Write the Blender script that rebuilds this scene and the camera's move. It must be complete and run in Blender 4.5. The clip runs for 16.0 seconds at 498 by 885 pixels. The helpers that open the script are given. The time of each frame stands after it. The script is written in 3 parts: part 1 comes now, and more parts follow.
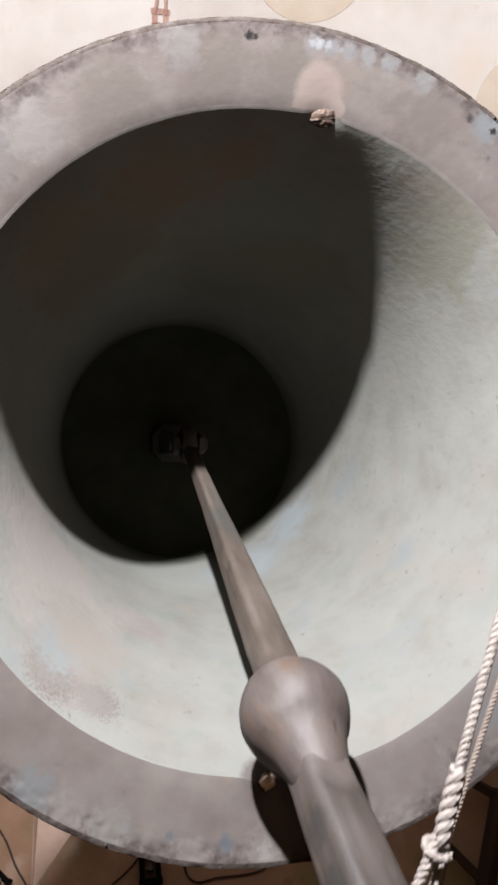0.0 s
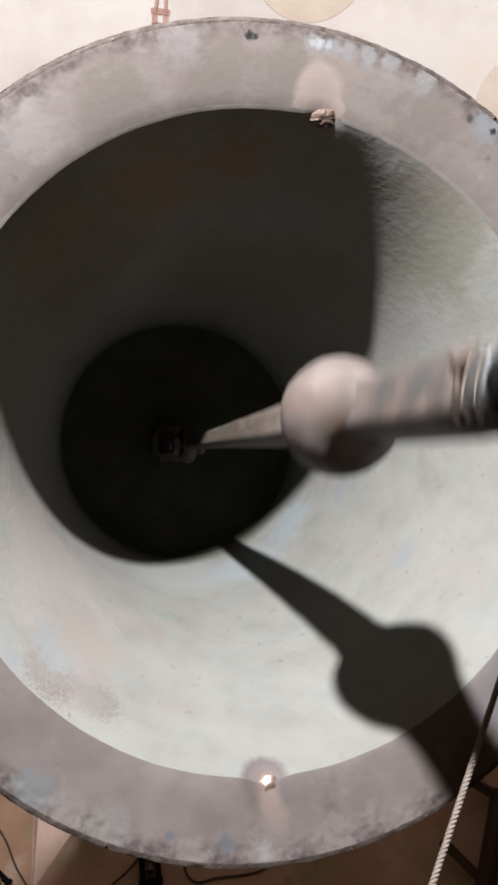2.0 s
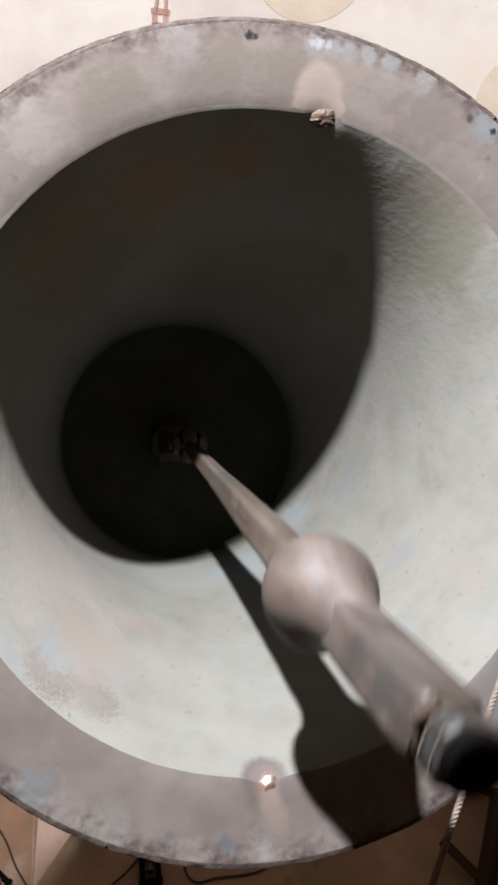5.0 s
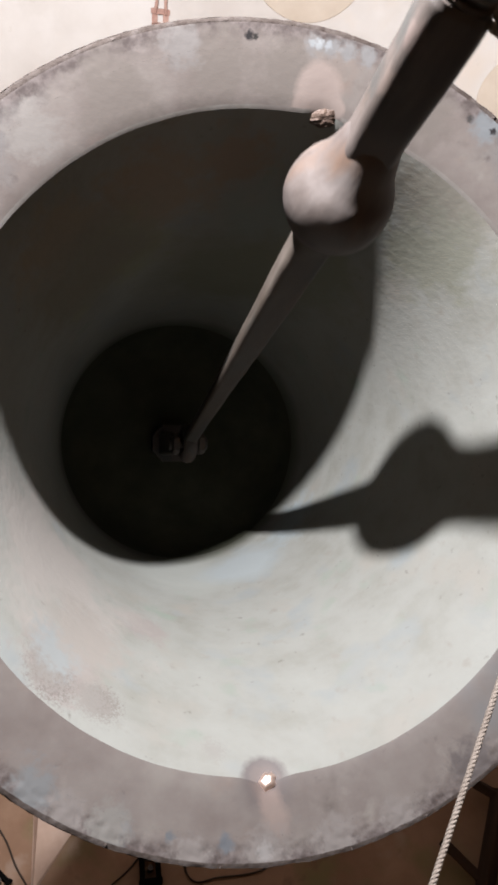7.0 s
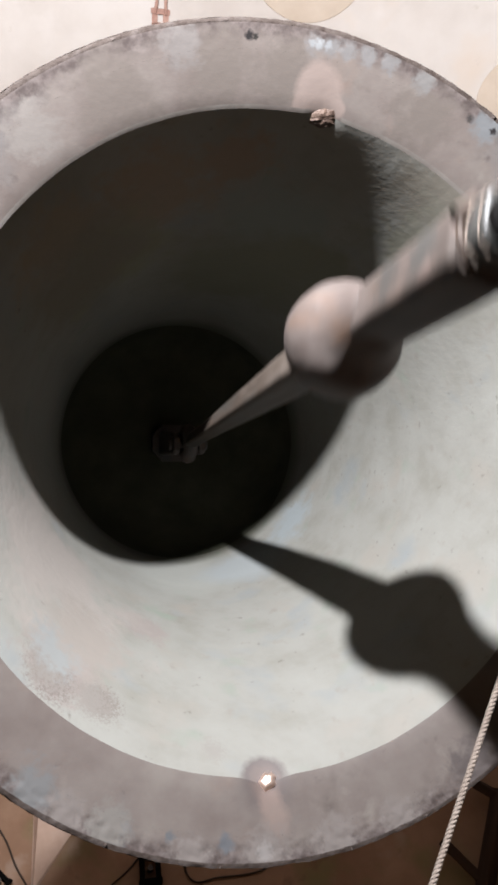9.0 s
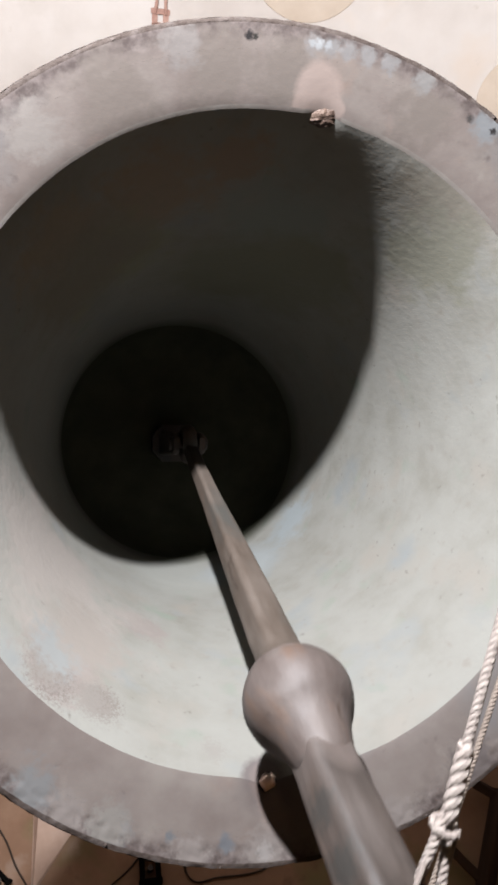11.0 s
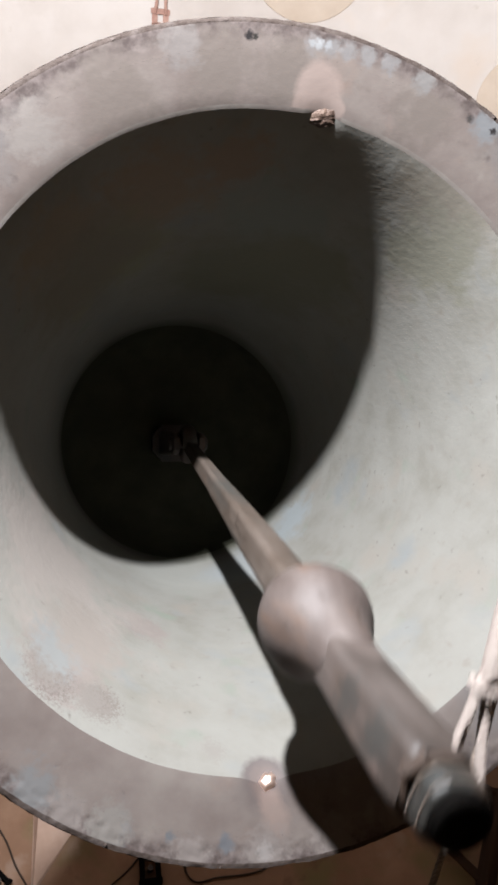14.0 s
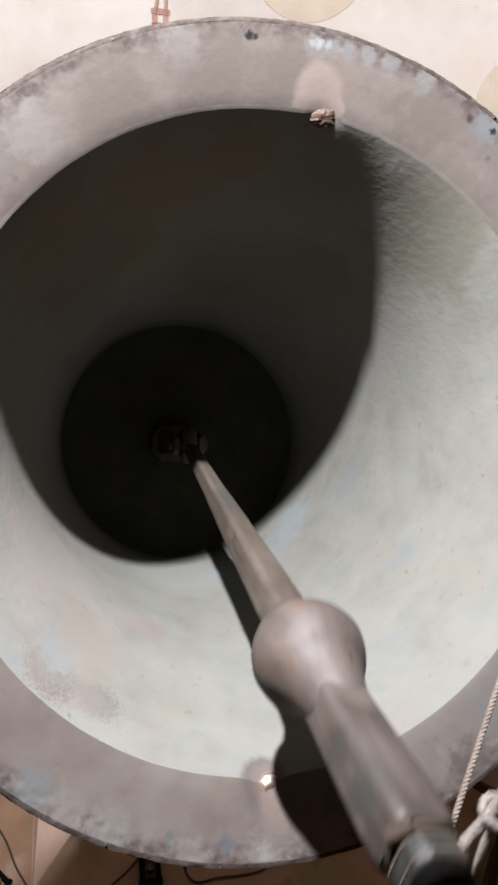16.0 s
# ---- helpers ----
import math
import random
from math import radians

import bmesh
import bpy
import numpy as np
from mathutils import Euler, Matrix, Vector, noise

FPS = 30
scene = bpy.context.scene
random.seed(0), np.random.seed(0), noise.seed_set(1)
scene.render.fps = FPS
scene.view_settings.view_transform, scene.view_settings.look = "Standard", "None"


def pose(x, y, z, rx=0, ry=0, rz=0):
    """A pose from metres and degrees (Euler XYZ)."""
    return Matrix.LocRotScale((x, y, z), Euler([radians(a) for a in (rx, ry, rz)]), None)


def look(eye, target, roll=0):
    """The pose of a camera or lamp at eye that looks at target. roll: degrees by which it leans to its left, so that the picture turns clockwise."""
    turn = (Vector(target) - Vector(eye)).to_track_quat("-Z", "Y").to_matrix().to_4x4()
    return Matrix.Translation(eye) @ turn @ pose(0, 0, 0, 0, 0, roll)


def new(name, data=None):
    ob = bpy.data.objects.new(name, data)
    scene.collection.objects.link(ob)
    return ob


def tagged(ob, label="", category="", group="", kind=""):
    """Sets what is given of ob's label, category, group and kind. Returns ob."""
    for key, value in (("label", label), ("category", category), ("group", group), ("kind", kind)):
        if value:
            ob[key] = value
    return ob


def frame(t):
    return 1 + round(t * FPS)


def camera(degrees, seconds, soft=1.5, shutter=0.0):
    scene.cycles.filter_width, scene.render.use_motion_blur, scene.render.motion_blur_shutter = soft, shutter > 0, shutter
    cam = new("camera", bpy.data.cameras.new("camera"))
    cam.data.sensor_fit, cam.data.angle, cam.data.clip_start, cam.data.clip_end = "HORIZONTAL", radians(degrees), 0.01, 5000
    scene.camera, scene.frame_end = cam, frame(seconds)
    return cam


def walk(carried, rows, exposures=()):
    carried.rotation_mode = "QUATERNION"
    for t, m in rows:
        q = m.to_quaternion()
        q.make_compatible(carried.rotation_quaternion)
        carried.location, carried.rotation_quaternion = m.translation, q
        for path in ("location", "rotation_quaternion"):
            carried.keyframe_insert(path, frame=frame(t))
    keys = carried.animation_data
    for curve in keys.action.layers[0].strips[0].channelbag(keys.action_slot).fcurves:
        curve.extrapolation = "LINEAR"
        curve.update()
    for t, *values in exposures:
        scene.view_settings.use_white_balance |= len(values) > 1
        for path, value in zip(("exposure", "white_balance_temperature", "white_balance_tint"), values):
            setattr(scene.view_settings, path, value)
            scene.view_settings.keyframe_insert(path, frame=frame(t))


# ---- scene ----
# ---- camera and its walk ----
MOUTH = 2.75                      # height of the bell's lip over the floor
PIVOT = (0.004, -0.010, MOUTH + 1.601)    # what the clapper swings on
EYE = (0.658, 0.0126, MOUTH - 1.826)
cam = camera(38.86, 16.0, soft=3.2, shutter=0.5)
RIGHT, UP, BACK = (-0.96234, 0.00131, -0.27185), (0.0, 0.99999, 0.00482), (0.27186, 0.00464, -0.96233)
VIEW = Matrix([(RIGHT[i], UP[i], BACK[i], EYE[i]) for i in range(3)] + [(0, 0, 0, 1)])
walk(cam, [(0.0, VIEW), (16.0, VIEW)])

# ---- light: one floodlight standing beside the bell; the rest is bounced off plaster and tinted unseen surfaces ----
world = bpy.data.worlds.new("night")
world.use_nodes = True
world.node_tree.nodes["Background"].inputs[0].default_value = (0.02, 0.018, 0.015, 1)
world.node_tree.nodes["Background"].inputs[1].default_value = 0.1
scene.world = world
scene.view_settings.exposure = 0.0
flood = bpy.data.lights.new("floodlight", "SPOT")
flood.energy, flood.color, flood.shadow_soft_size = 2940, (0.975, 0.985, 1.04), 0.058
flood.spot_size, flood.spot_blend = radians(125), 0.35
LAMP = Vector((0.943, 2.098, MOUTH - 1.352))
new("floodlight", flood).matrix_basis = look(LAMP, LAMP + Vector((-0.30, -0.33, 0.88)))


# ---- materials ----
def material(name, stops, scale=4.0, rough=(0.6, 0.8), metal=0.0, bump=0.2, bump_scale=30.0, detail=8.0, stretch=(1, 1, 1), spots=None, wrap=False, marks=(), rim=None, sheen=0.2, deep_shade=None):
    """Noise-blended colours, varied roughness and two scales of relief. spots: (colour, scale, threshold) patches."""
    m = bpy.data.materials.new(name)
    m.use_nodes = True
    n, l = m.node_tree.nodes, m.node_tree.links
    b = n["Principled BSDF"]
    co = n.new("ShaderNodeTexCoord")
    mp = n.new("ShaderNodeMapping")
    mp.inputs["Scale"].default_value = stretch
    if wrap:                      # angle round the axis, and height
        sep, neg, arc, com = (n.new("ShaderNode" + k) for k in ("SeparateXYZ", "Math", "Math", "CombineXYZ"))
        neg.operation, arc.operation = "MULTIPLY", "ARCTAN2"
        neg.inputs[1].default_value = -1
        l.new(co.outputs["Object"], sep.inputs[0])
        l.new(sep.outputs["Y"], neg.inputs[0])
        l.new(sep.outputs["X"], arc.inputs[0])
        l.new(neg.outputs[0], arc.inputs[1])
        l.new(arc.outputs[0], com.inputs["X"])
        l.new(sep.outputs["Z"], com.inputs["Z"])
        l.new(com.outputs[0], mp.inputs["Vector"])
    else:
        l.new(co.outputs["Object"], mp.inputs["Vector"])
    n1 = n.new("ShaderNodeTexNoise")
    n1.inputs["Scale"].default_value, n1.inputs["Detail"].default_value, n1.inputs["Roughness"].default_value = scale, detail, 0.62
    l.new(mp.outputs[0], n1.inputs["Vector"])
    ramp = n.new("ShaderNodeValToRGB")
    r = ramp.color_ramp
    while len(r.elements) < len(stops):
        r.elements.new(0.5)
    for e, (p, c) in zip(r.elements, stops):
        e.position, e.color = p, (*c, 1)
    l.new(n1.outputs["Fac"], ramp.inputs[0])
    colour = ramp.outputs[0]
    for k, (c, s, t) in enumerate(spots or ()):
        ns = n.new("ShaderNodeTexNoise")
        ns.inputs["Scale"].default_value, ns.inputs["Detail"].default_value = s, 6
        off = n.new("ShaderNodeMapping")
        off.inputs["Location"].default_value = (7.3 * (k + 1), 3.1 * k, 1.7)
        l.new(mp.outputs[0], off.inputs["Vector"])
        l.new(off.outputs[0], ns.inputs["Vector"])
        mr = n.new("ShaderNodeMapRange")
        mr.inputs["From Min"].default_value, mr.inputs["From Max"].default_value = t, t + 0.12
        l.new(ns.outputs["Fac"], mr.inputs["Value"])
        mx = n.new("ShaderNodeMix")
        mx.data_type = "RGBA"
        l.new(mr.outputs[0], mx.inputs["Factor"])
        l.new(colour, mx.inputs["A"])
        mx.inputs["B"].default_value = (*c, 1)
        colour = mx.outputs["Result"]
    if rim:                       # crust that creeps in from the outer edge: (radius, spread, dark, light)
        flat, size, nz, sub, mr, nr, rr2, mx = (n.new("ShaderNode" + k) for k in ("VectorMath", "VectorMath", "TexNoise", "Math", "MapRange", "TexNoise", "ValToRGB", "Mix"))
        flat.operation, size.operation, sub.operation, mx.data_type = "MULTIPLY", "LENGTH", "MULTIPLY_ADD", "RGBA"
        flat.inputs[1].default_value = (1, 1, 0)
        l.new(co.outputs["Object"], flat.inputs[0])
        l.new(flat.outputs[0], size.inputs[0])
        nz.inputs["Scale"].default_value, nz.inputs["Detail"].default_value, nz.inputs["Roughness"].default_value = 8.0, 10, 0.72
        l.new(co.outputs["Object"], nz.inputs["Vector"])
        l.new(nz.outputs["Fac"], sub.inputs[0])
        sub.inputs[1].default_value = rim[1]
        l.new(size.outputs["Value"], sub.inputs[2])
        mr.inputs["From Min"].default_value, mr.inputs["From Max"].default_value = rim[0] + rim[1] * 0.5, rim[0] + rim[1] * 0.5 + 0.04
        l.new(sub.outputs[0], mr.inputs["Value"])
        nr.inputs["Scale"].default_value, nr.inputs["Detail"].default_value, nr.inputs["Roughness"].default_value = 34.0, 9, 0.68
        l.new(co.outputs["Object"], nr.inputs["Vector"])
        e0, e1 = rr2.color_ramp.elements
        e0.position, e0.color, e1.position, e1.color = 0.41, (*rim[2], 1), 0.64, (*rim[3], 1)
        l.new(nr.outputs["Fac"], rr2.inputs[0])
        l.new(mr.outputs[0], mx.inputs["Factor"])
        l.new(colour, mx.inputs["A"])
        l.new(rr2.outputs[0], mx.inputs["B"])
        colour = mx.outputs["Result"]
    for at, reach, c, grain in marks:    # patches round a point with a ragged border: wear, stains, painted light or shade
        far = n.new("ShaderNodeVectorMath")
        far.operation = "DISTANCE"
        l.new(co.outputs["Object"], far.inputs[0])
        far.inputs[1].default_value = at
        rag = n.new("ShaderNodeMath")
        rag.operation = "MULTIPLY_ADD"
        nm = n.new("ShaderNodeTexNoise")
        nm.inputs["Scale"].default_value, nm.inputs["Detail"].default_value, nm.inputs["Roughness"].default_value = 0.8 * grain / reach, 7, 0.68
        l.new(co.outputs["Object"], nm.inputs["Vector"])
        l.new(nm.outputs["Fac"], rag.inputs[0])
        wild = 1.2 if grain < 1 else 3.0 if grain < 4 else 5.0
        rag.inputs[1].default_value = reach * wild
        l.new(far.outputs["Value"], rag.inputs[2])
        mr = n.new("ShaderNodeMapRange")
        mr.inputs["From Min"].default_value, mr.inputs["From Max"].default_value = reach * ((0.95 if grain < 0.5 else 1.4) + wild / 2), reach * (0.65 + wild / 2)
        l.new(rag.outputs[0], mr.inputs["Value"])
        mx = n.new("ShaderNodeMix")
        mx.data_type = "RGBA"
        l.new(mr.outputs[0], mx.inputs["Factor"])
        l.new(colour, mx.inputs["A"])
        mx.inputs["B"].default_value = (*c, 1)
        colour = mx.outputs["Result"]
    if deep_shade:                      # shade painted in with height, towards the crown: (from, to, colour)
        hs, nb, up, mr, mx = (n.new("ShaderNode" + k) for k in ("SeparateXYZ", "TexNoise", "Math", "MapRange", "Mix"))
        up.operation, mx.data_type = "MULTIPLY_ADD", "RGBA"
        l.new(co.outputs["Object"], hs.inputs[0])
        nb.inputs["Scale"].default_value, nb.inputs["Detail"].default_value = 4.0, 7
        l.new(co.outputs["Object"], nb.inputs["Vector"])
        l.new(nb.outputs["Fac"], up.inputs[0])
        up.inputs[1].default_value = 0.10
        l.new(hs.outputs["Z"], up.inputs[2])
        mr.inputs["From Min"].default_value, mr.inputs["From Max"].default_value = deep_shade[0] + 0.05, deep_shade[1] + 0.05
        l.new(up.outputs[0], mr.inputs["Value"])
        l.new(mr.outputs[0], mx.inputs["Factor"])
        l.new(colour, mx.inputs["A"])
        mx.inputs["B"].default_value = (*deep_shade[2], 1)
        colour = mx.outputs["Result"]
    l.new(colour, b.inputs["Base Color"])
    rr = n.new("ShaderNodeMapRange")
    rr.inputs["To Min"].default_value, rr.inputs["To Max"].default_value = rough
    l.new(n1.outputs["Fac"], rr.inputs["Value"])
    l.new(rr.outputs[0], b.inputs["Roughness"])
    b.inputs["Metallic"].default_value, b.inputs["Specular IOR Level"].default_value = metal, sheen
    n2 = n.new("ShaderNodeTexNoise")
    n2.inputs["Scale"].default_value, n2.inputs["Detail"].default_value = bump_scale, 8
    l.new(mp.outputs[0], n2.inputs["Vector"])
    add = n.new("ShaderNodeMath")
    add.operation = "MULTIPLY_ADD"
    l.new(n1.outputs["Fac"], add.inputs[0])
    add.inputs[1].default_value = 1.5
    l.new(n2.outputs["Fac"], add.inputs[2])
    bp = n.new("ShaderNodeBump")
    bp.inputs["Strength"].default_value, bp.inputs["Distance"].default_value = bump, 0.01
    l.new(add.outputs[0], bp.inputs["Height"])
    l.new(bp.outputs[0], b.inputs["Normal"])
    return m


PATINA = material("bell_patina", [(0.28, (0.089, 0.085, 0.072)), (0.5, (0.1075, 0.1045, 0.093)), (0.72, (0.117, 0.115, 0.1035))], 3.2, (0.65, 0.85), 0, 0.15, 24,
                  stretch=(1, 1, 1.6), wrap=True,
                  spots=[((0.096, 0.100, 0.097), 2.4, 0.575), ((0.110, 0.102, 0.0885), 2.9, 0.57), ((0.094, 0.102, 0.085), 3.7, 0.60), ((0.099, 0.092, 0.080), 14.0, 0.62),
                         ((0.062, 0.056, 0.048), 24.0, 0.68)],
                  marks=[((0.63, -0.62, 0.25), 0.12, (0.104, 0.089, 0.080), 3.5), ((0.655, -0.64, 0.18), 0.06, (0.074, 0.062, 0.056), 9), ((0.52, -0.74, 0.22), 0.05, (0.078, 0.068, 0.060), 9), ((0.342, -0.66, 0.712), 0.09, (0.106, 0.093, 0.084), 2.5), ((0.66, -0.62, 0.20), 0.065, (0.092, 0.083, 0.074), 8), ((0.66, -0.42, 0.62), 0.30, (0.126, 0.113, 0.101), 2.2), ((0.63, -0.58, 0.27), 0.08, (0.104, 0.106, 0.102), 3.9),
                         ((0.55, -0.73, 0.21), 0.05, (0.092, 0.083, 0.074), 8), ((0.57, -0.62, 0.45), 0.14, (0.114, 0.101, 0.089), 2.5), ((0.2, -0.9, 0.18), 0.03, (0.100, 0.094, 0.084), 7),
                         # chalky deposit near the crown, tinted brighter to offset the lamp's falloff
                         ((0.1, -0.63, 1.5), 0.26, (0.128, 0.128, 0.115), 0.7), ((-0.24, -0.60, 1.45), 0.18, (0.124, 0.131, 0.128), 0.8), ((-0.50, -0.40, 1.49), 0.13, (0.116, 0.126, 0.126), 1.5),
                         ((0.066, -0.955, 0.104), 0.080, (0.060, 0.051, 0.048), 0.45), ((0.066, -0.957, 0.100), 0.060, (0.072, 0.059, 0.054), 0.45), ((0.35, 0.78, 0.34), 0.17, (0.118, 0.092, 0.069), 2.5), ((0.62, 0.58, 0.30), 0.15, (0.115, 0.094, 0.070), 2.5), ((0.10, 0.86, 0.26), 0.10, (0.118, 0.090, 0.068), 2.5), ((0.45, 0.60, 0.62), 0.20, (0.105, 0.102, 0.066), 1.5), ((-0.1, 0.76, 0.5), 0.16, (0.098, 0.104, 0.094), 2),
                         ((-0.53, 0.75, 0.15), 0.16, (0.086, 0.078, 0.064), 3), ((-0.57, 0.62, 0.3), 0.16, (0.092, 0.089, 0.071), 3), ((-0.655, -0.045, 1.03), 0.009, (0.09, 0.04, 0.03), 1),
                         # olive tints whose darkness paints shade onto the upper inner wall
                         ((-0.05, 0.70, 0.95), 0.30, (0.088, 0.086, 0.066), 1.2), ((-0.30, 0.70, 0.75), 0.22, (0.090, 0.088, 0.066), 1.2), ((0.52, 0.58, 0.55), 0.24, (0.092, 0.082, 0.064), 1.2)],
                  # the wall's fall into shade under the crown, put into its colour
                  deep_shade=(1.67, 1.82, (0.030, 0.030, 0.0205)))
LIP = material("bell_lip", [(0.3, (0.047, 0.037, 0.0325)), (0.5, (0.057, 0.0468, 0.0415)), (0.7, (0.067, 0.0575, 0.0505))], 6.0, (0.6, 0.75), 0.0, 0.06, 40,
               spots=[((0.053, 0.049, 0.047), 3.4, 0.58), ((0.064, 0.048, 0.040), 4.5, 0.58), ((0.042, 0.0335, 0.029), 7.0, 0.62), ((0.076, 0.066, 0.058), 9.0, 0.645), ((0.036, 0.029, 0.026), 20.0, 0.66)],
               rim=(1.094, 0.10, (0.025, 0.0185, 0.0165), (0.054, 0.0435, 0.040)),
               # brown streaks of the upper lip, also darkened to offset the near lamp
               marks=[((0.21, 1.025, 0.06), 0.09, (0.049, 0.0405, 0.035), 2), ((0.49, 0.92, 0.06), 0.10, (0.049, 0.0405, 0.035), 2), ((-0.41, 0.96, 0.06), 0.08, (0.049, 0.0405, 0.035), 2), ((0.02, 1.03, 0.06), 0.08, (0.049, 0.0405, 0.035), 2),
                      # rubbed pink above the upper strike notch
                      ((-0.086, 1.012, 0.066), 0.082, (0.088, 0.0685, 0.0595), 0.4), ((-0.045, 0.975, 0.09), 0.040, (0.088, 0.0685, 0.0595), 0.4), ((-0.140, 0.975, 0.09), 0.040, (0.088, 0.0685, 0.0595), 0.4),
                      # dark halo, and a pink streak below the lower one
                      ((0.070, -0.962, 0.096), 0.078, (0.041, 0.033, 0.0305), 0.7), ((0.066, -0.975, 0.09), 0.036, (0.060, 0.044, 0.038), 0.8),
                      ((0.058, -1.010, 0.07), 0.030, (0.076, 0.056, 0.048), 0.8), ((0.046, -1.045, 0.05), 0.034, (0.074, 0.056, 0.048), 0.8), ((0.036, -1.072, 0.035), 0.022, (0.070, 0.054, 0.047), 0.8),
                      # blue-green bloom along the rim
                      ((0.199, -1.083, 0.024), 0.022, (0.040, 0.041, 0.044), 1.3), ((0.353, -1.045, 0.03), 0.014, (0.040, 0.041, 0.043), 1.3), ((0.50, -1.0, 0.014), 0.040, (0.052, 0.051, 0.050), 2),
                      ((0.70, -0.87, 0.02), 0.055, (0.053, 0.052, 0.051), 2), ((-0.05, 1.110, 0.019), 0.022, (0.061, 0.055, 0.052), 1.3), ((-0.10, 1.108, 0.016), 0.022, (0.062, 0.058, 0.056), 1.3), ((-0.15, 1.106, 0.016), 0.022, (0.062, 0.058, 0.056), 1.3), ((-0.21, 1.100, 0.012), 0.024, (0.062, 0.058, 0.056), 1.3),
                      ((-0.28, 1.085, 0.011), 0.024, (0.061, 0.057, 0.055), 1.3), ((-0.39, 1.048, 0.013), 0.028, (0.062, 0.058, 0.055), 1.3), ((-0.045, 1.113, 0.018), 0.009, (0.086, 0.087, 0.087), 1.1), ((-0.066, 1.1135, 0.018), 0.012, (0.094, 0.095, 0.095), 1.1),
                      ((-0.092, 1.113, 0.016), 0.010, (0.084, 0.085, 0.086), 1.1), ((-0.60, 0.945, 0.02), 0.040, (0.056, 0.057, 0.058), 1.3), ((0.326, 1.055, 0.02), 0.050, (0.060, 0.053, 0.049), 2), ((0.70, 0.79, 0.045), 0.06, (0.068, 0.060, 0.054), 2),
                      # pale lime crust
                      ((0.30, -1.095, 0.01), 0.05, (0.066, 0.0565, 0.0515), 3), ((0.09, -1.125, 0.01), 0.06, (0.066, 0.0565, 0.0515), 3), ((-0.12, -1.12, 0.01), 0.06, (0.066, 0.0565, 0.0515), 3), ((-0.32, -1.08, 0.01), 0.05, (0.066, 0.0565, 0.0515), 3), ((0.62, -0.94, 0.01), 0.05, (0.066, 0.0565, 0.0515), 3),
                      # pits, the dark of their hollows painted on, and crusts
                      ((0.137, 1.107, 0.018), 0.011, (0.004, 0.003, 0.003), 1), ((0.120, 1.106, 0.018), 0.007, (0.005, 0.004, 0.003), 1), ((-0.62, 0.935, 0.015), 0.009, (0.004, 0.003, 0.003), 1),
                      ((-0.545, 0.965, 0.018), 0.010, (0.012, 0.010, 0.009), 3), ((0.51, -0.985, 0.02), 0.05, (0.064, 0.058, 0.052), 3), ((-0.56, -0.955, 0.02), 0.060, (0.034, 0.0275, 0.0255), 2), ((0.091, -1.115, 0.011), 0.022, (0.086, 0.078, 0.073), 3)])
# the crown's deep shade is painted in as a very dark tone
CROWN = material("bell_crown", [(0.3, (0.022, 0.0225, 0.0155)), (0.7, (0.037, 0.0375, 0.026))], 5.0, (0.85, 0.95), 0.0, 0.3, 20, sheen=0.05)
CRUST = material("rim_crust", [(0.36, (0.017, 0.012, 0.010)), (0.5, (0.026, 0.020, 0.017)), (0.66, (0.038, 0.031, 0.028))], 26.0, (0.7, 0.9), 0.0, 0.3, 60, sheen=0.08)
SKIN = material("bell_outside", [(0.35, (0.004, 0.003, 0.0025)), (0.65, (0.009, 0.0065, 0.005))], 6.0, (0.8, 0.95), 0.0, 0.3, 40, sheen=0.02)
POLISH = material("strike_polish", [(0.3, (0.62, 0.45, 0.37)), (0.7, (0.72, 0.56, 0.48))], 9.0, (0.25, 0.4), 0.9, 0.1, 60)
IRON = material("clapper_iron", [(0.3, (0.034, 0.0255, 0.022)), (0.5, (0.049, 0.039, 0.0345)), (0.7, (0.064, 0.053, 0.048))], 9.0, (0.48, 0.68), 0.0, 0.18, 26,
                stretch=(1, 1, 0.35), spots=[((0.033, 0.035, 0.034), 5.0, 0.56), ((0.060, 0.038, 0.027), 6.0, 0.575), ((0.074, 0.062, 0.055), 4.0, 0.60), ((0.024, 0.017, 0.013), 22.0, 0.65)])
TAIL = material("tail_iron", [(0.34, (0.018, 0.0145, 0.0125)), (0.5, (0.028, 0.022, 0.0188)), (0.66, (0.043, 0.034, 0.0295))], 8.0, (0.44, 0.62), 0.0, 0.22, 26,
                stretch=(1, 1, 0.3), spots=[((0.0265, 0.0228, 0.0203), 5.0, 0.55), ((0.039, 0.029, 0.0235), 7.0, 0.56), ((0.050, 0.042, 0.038), 5.0, 0.61)],
                marks=[((0.064, 0.026, -2.15), 0.040, (0.0258, 0.0230, 0.0206), 2.2), ((0.063, 0.027, -2.29), 0.042, (0.0245, 0.0226, 0.0204), 2.2), ((0.076, -0.040, -2.199), 0.030, (0.045, 0.034, 0.0285), 1.5), ((0.076, -0.040, -2.313), 0.030, (0.048, 0.036, 0.031), 1.5),
                       # the last mark paints in the highlight where tail meets ball
                       ((0.07, 0.0, -2.01), 0.065, (0.047, 0.0375, 0.033), 0.9), ((-0.04, 0.06, -2.01), 0.07, (0.047, 0.0375, 0.033), 0.9), ((0.0, -0.07, -2.01), 0.07, (0.047, 0.0375, 0.033), 0.9), ((0.060, 0.036, -2.40), 0.020, (0.054, 0.040, 0.034), 2), ((0.014, 0.069, -1.981), 0.030, (0.056, 0.046, 0.041), 0.9)])
BLACK = material("black_rubber", [(0.3, (0.0012, 0.001, 0.0009)), (0.7, (0.003, 0.0026, 0.0022))], 12.0, (0.7, 0.9), 0, 0.3, 60, sheen=0.03)
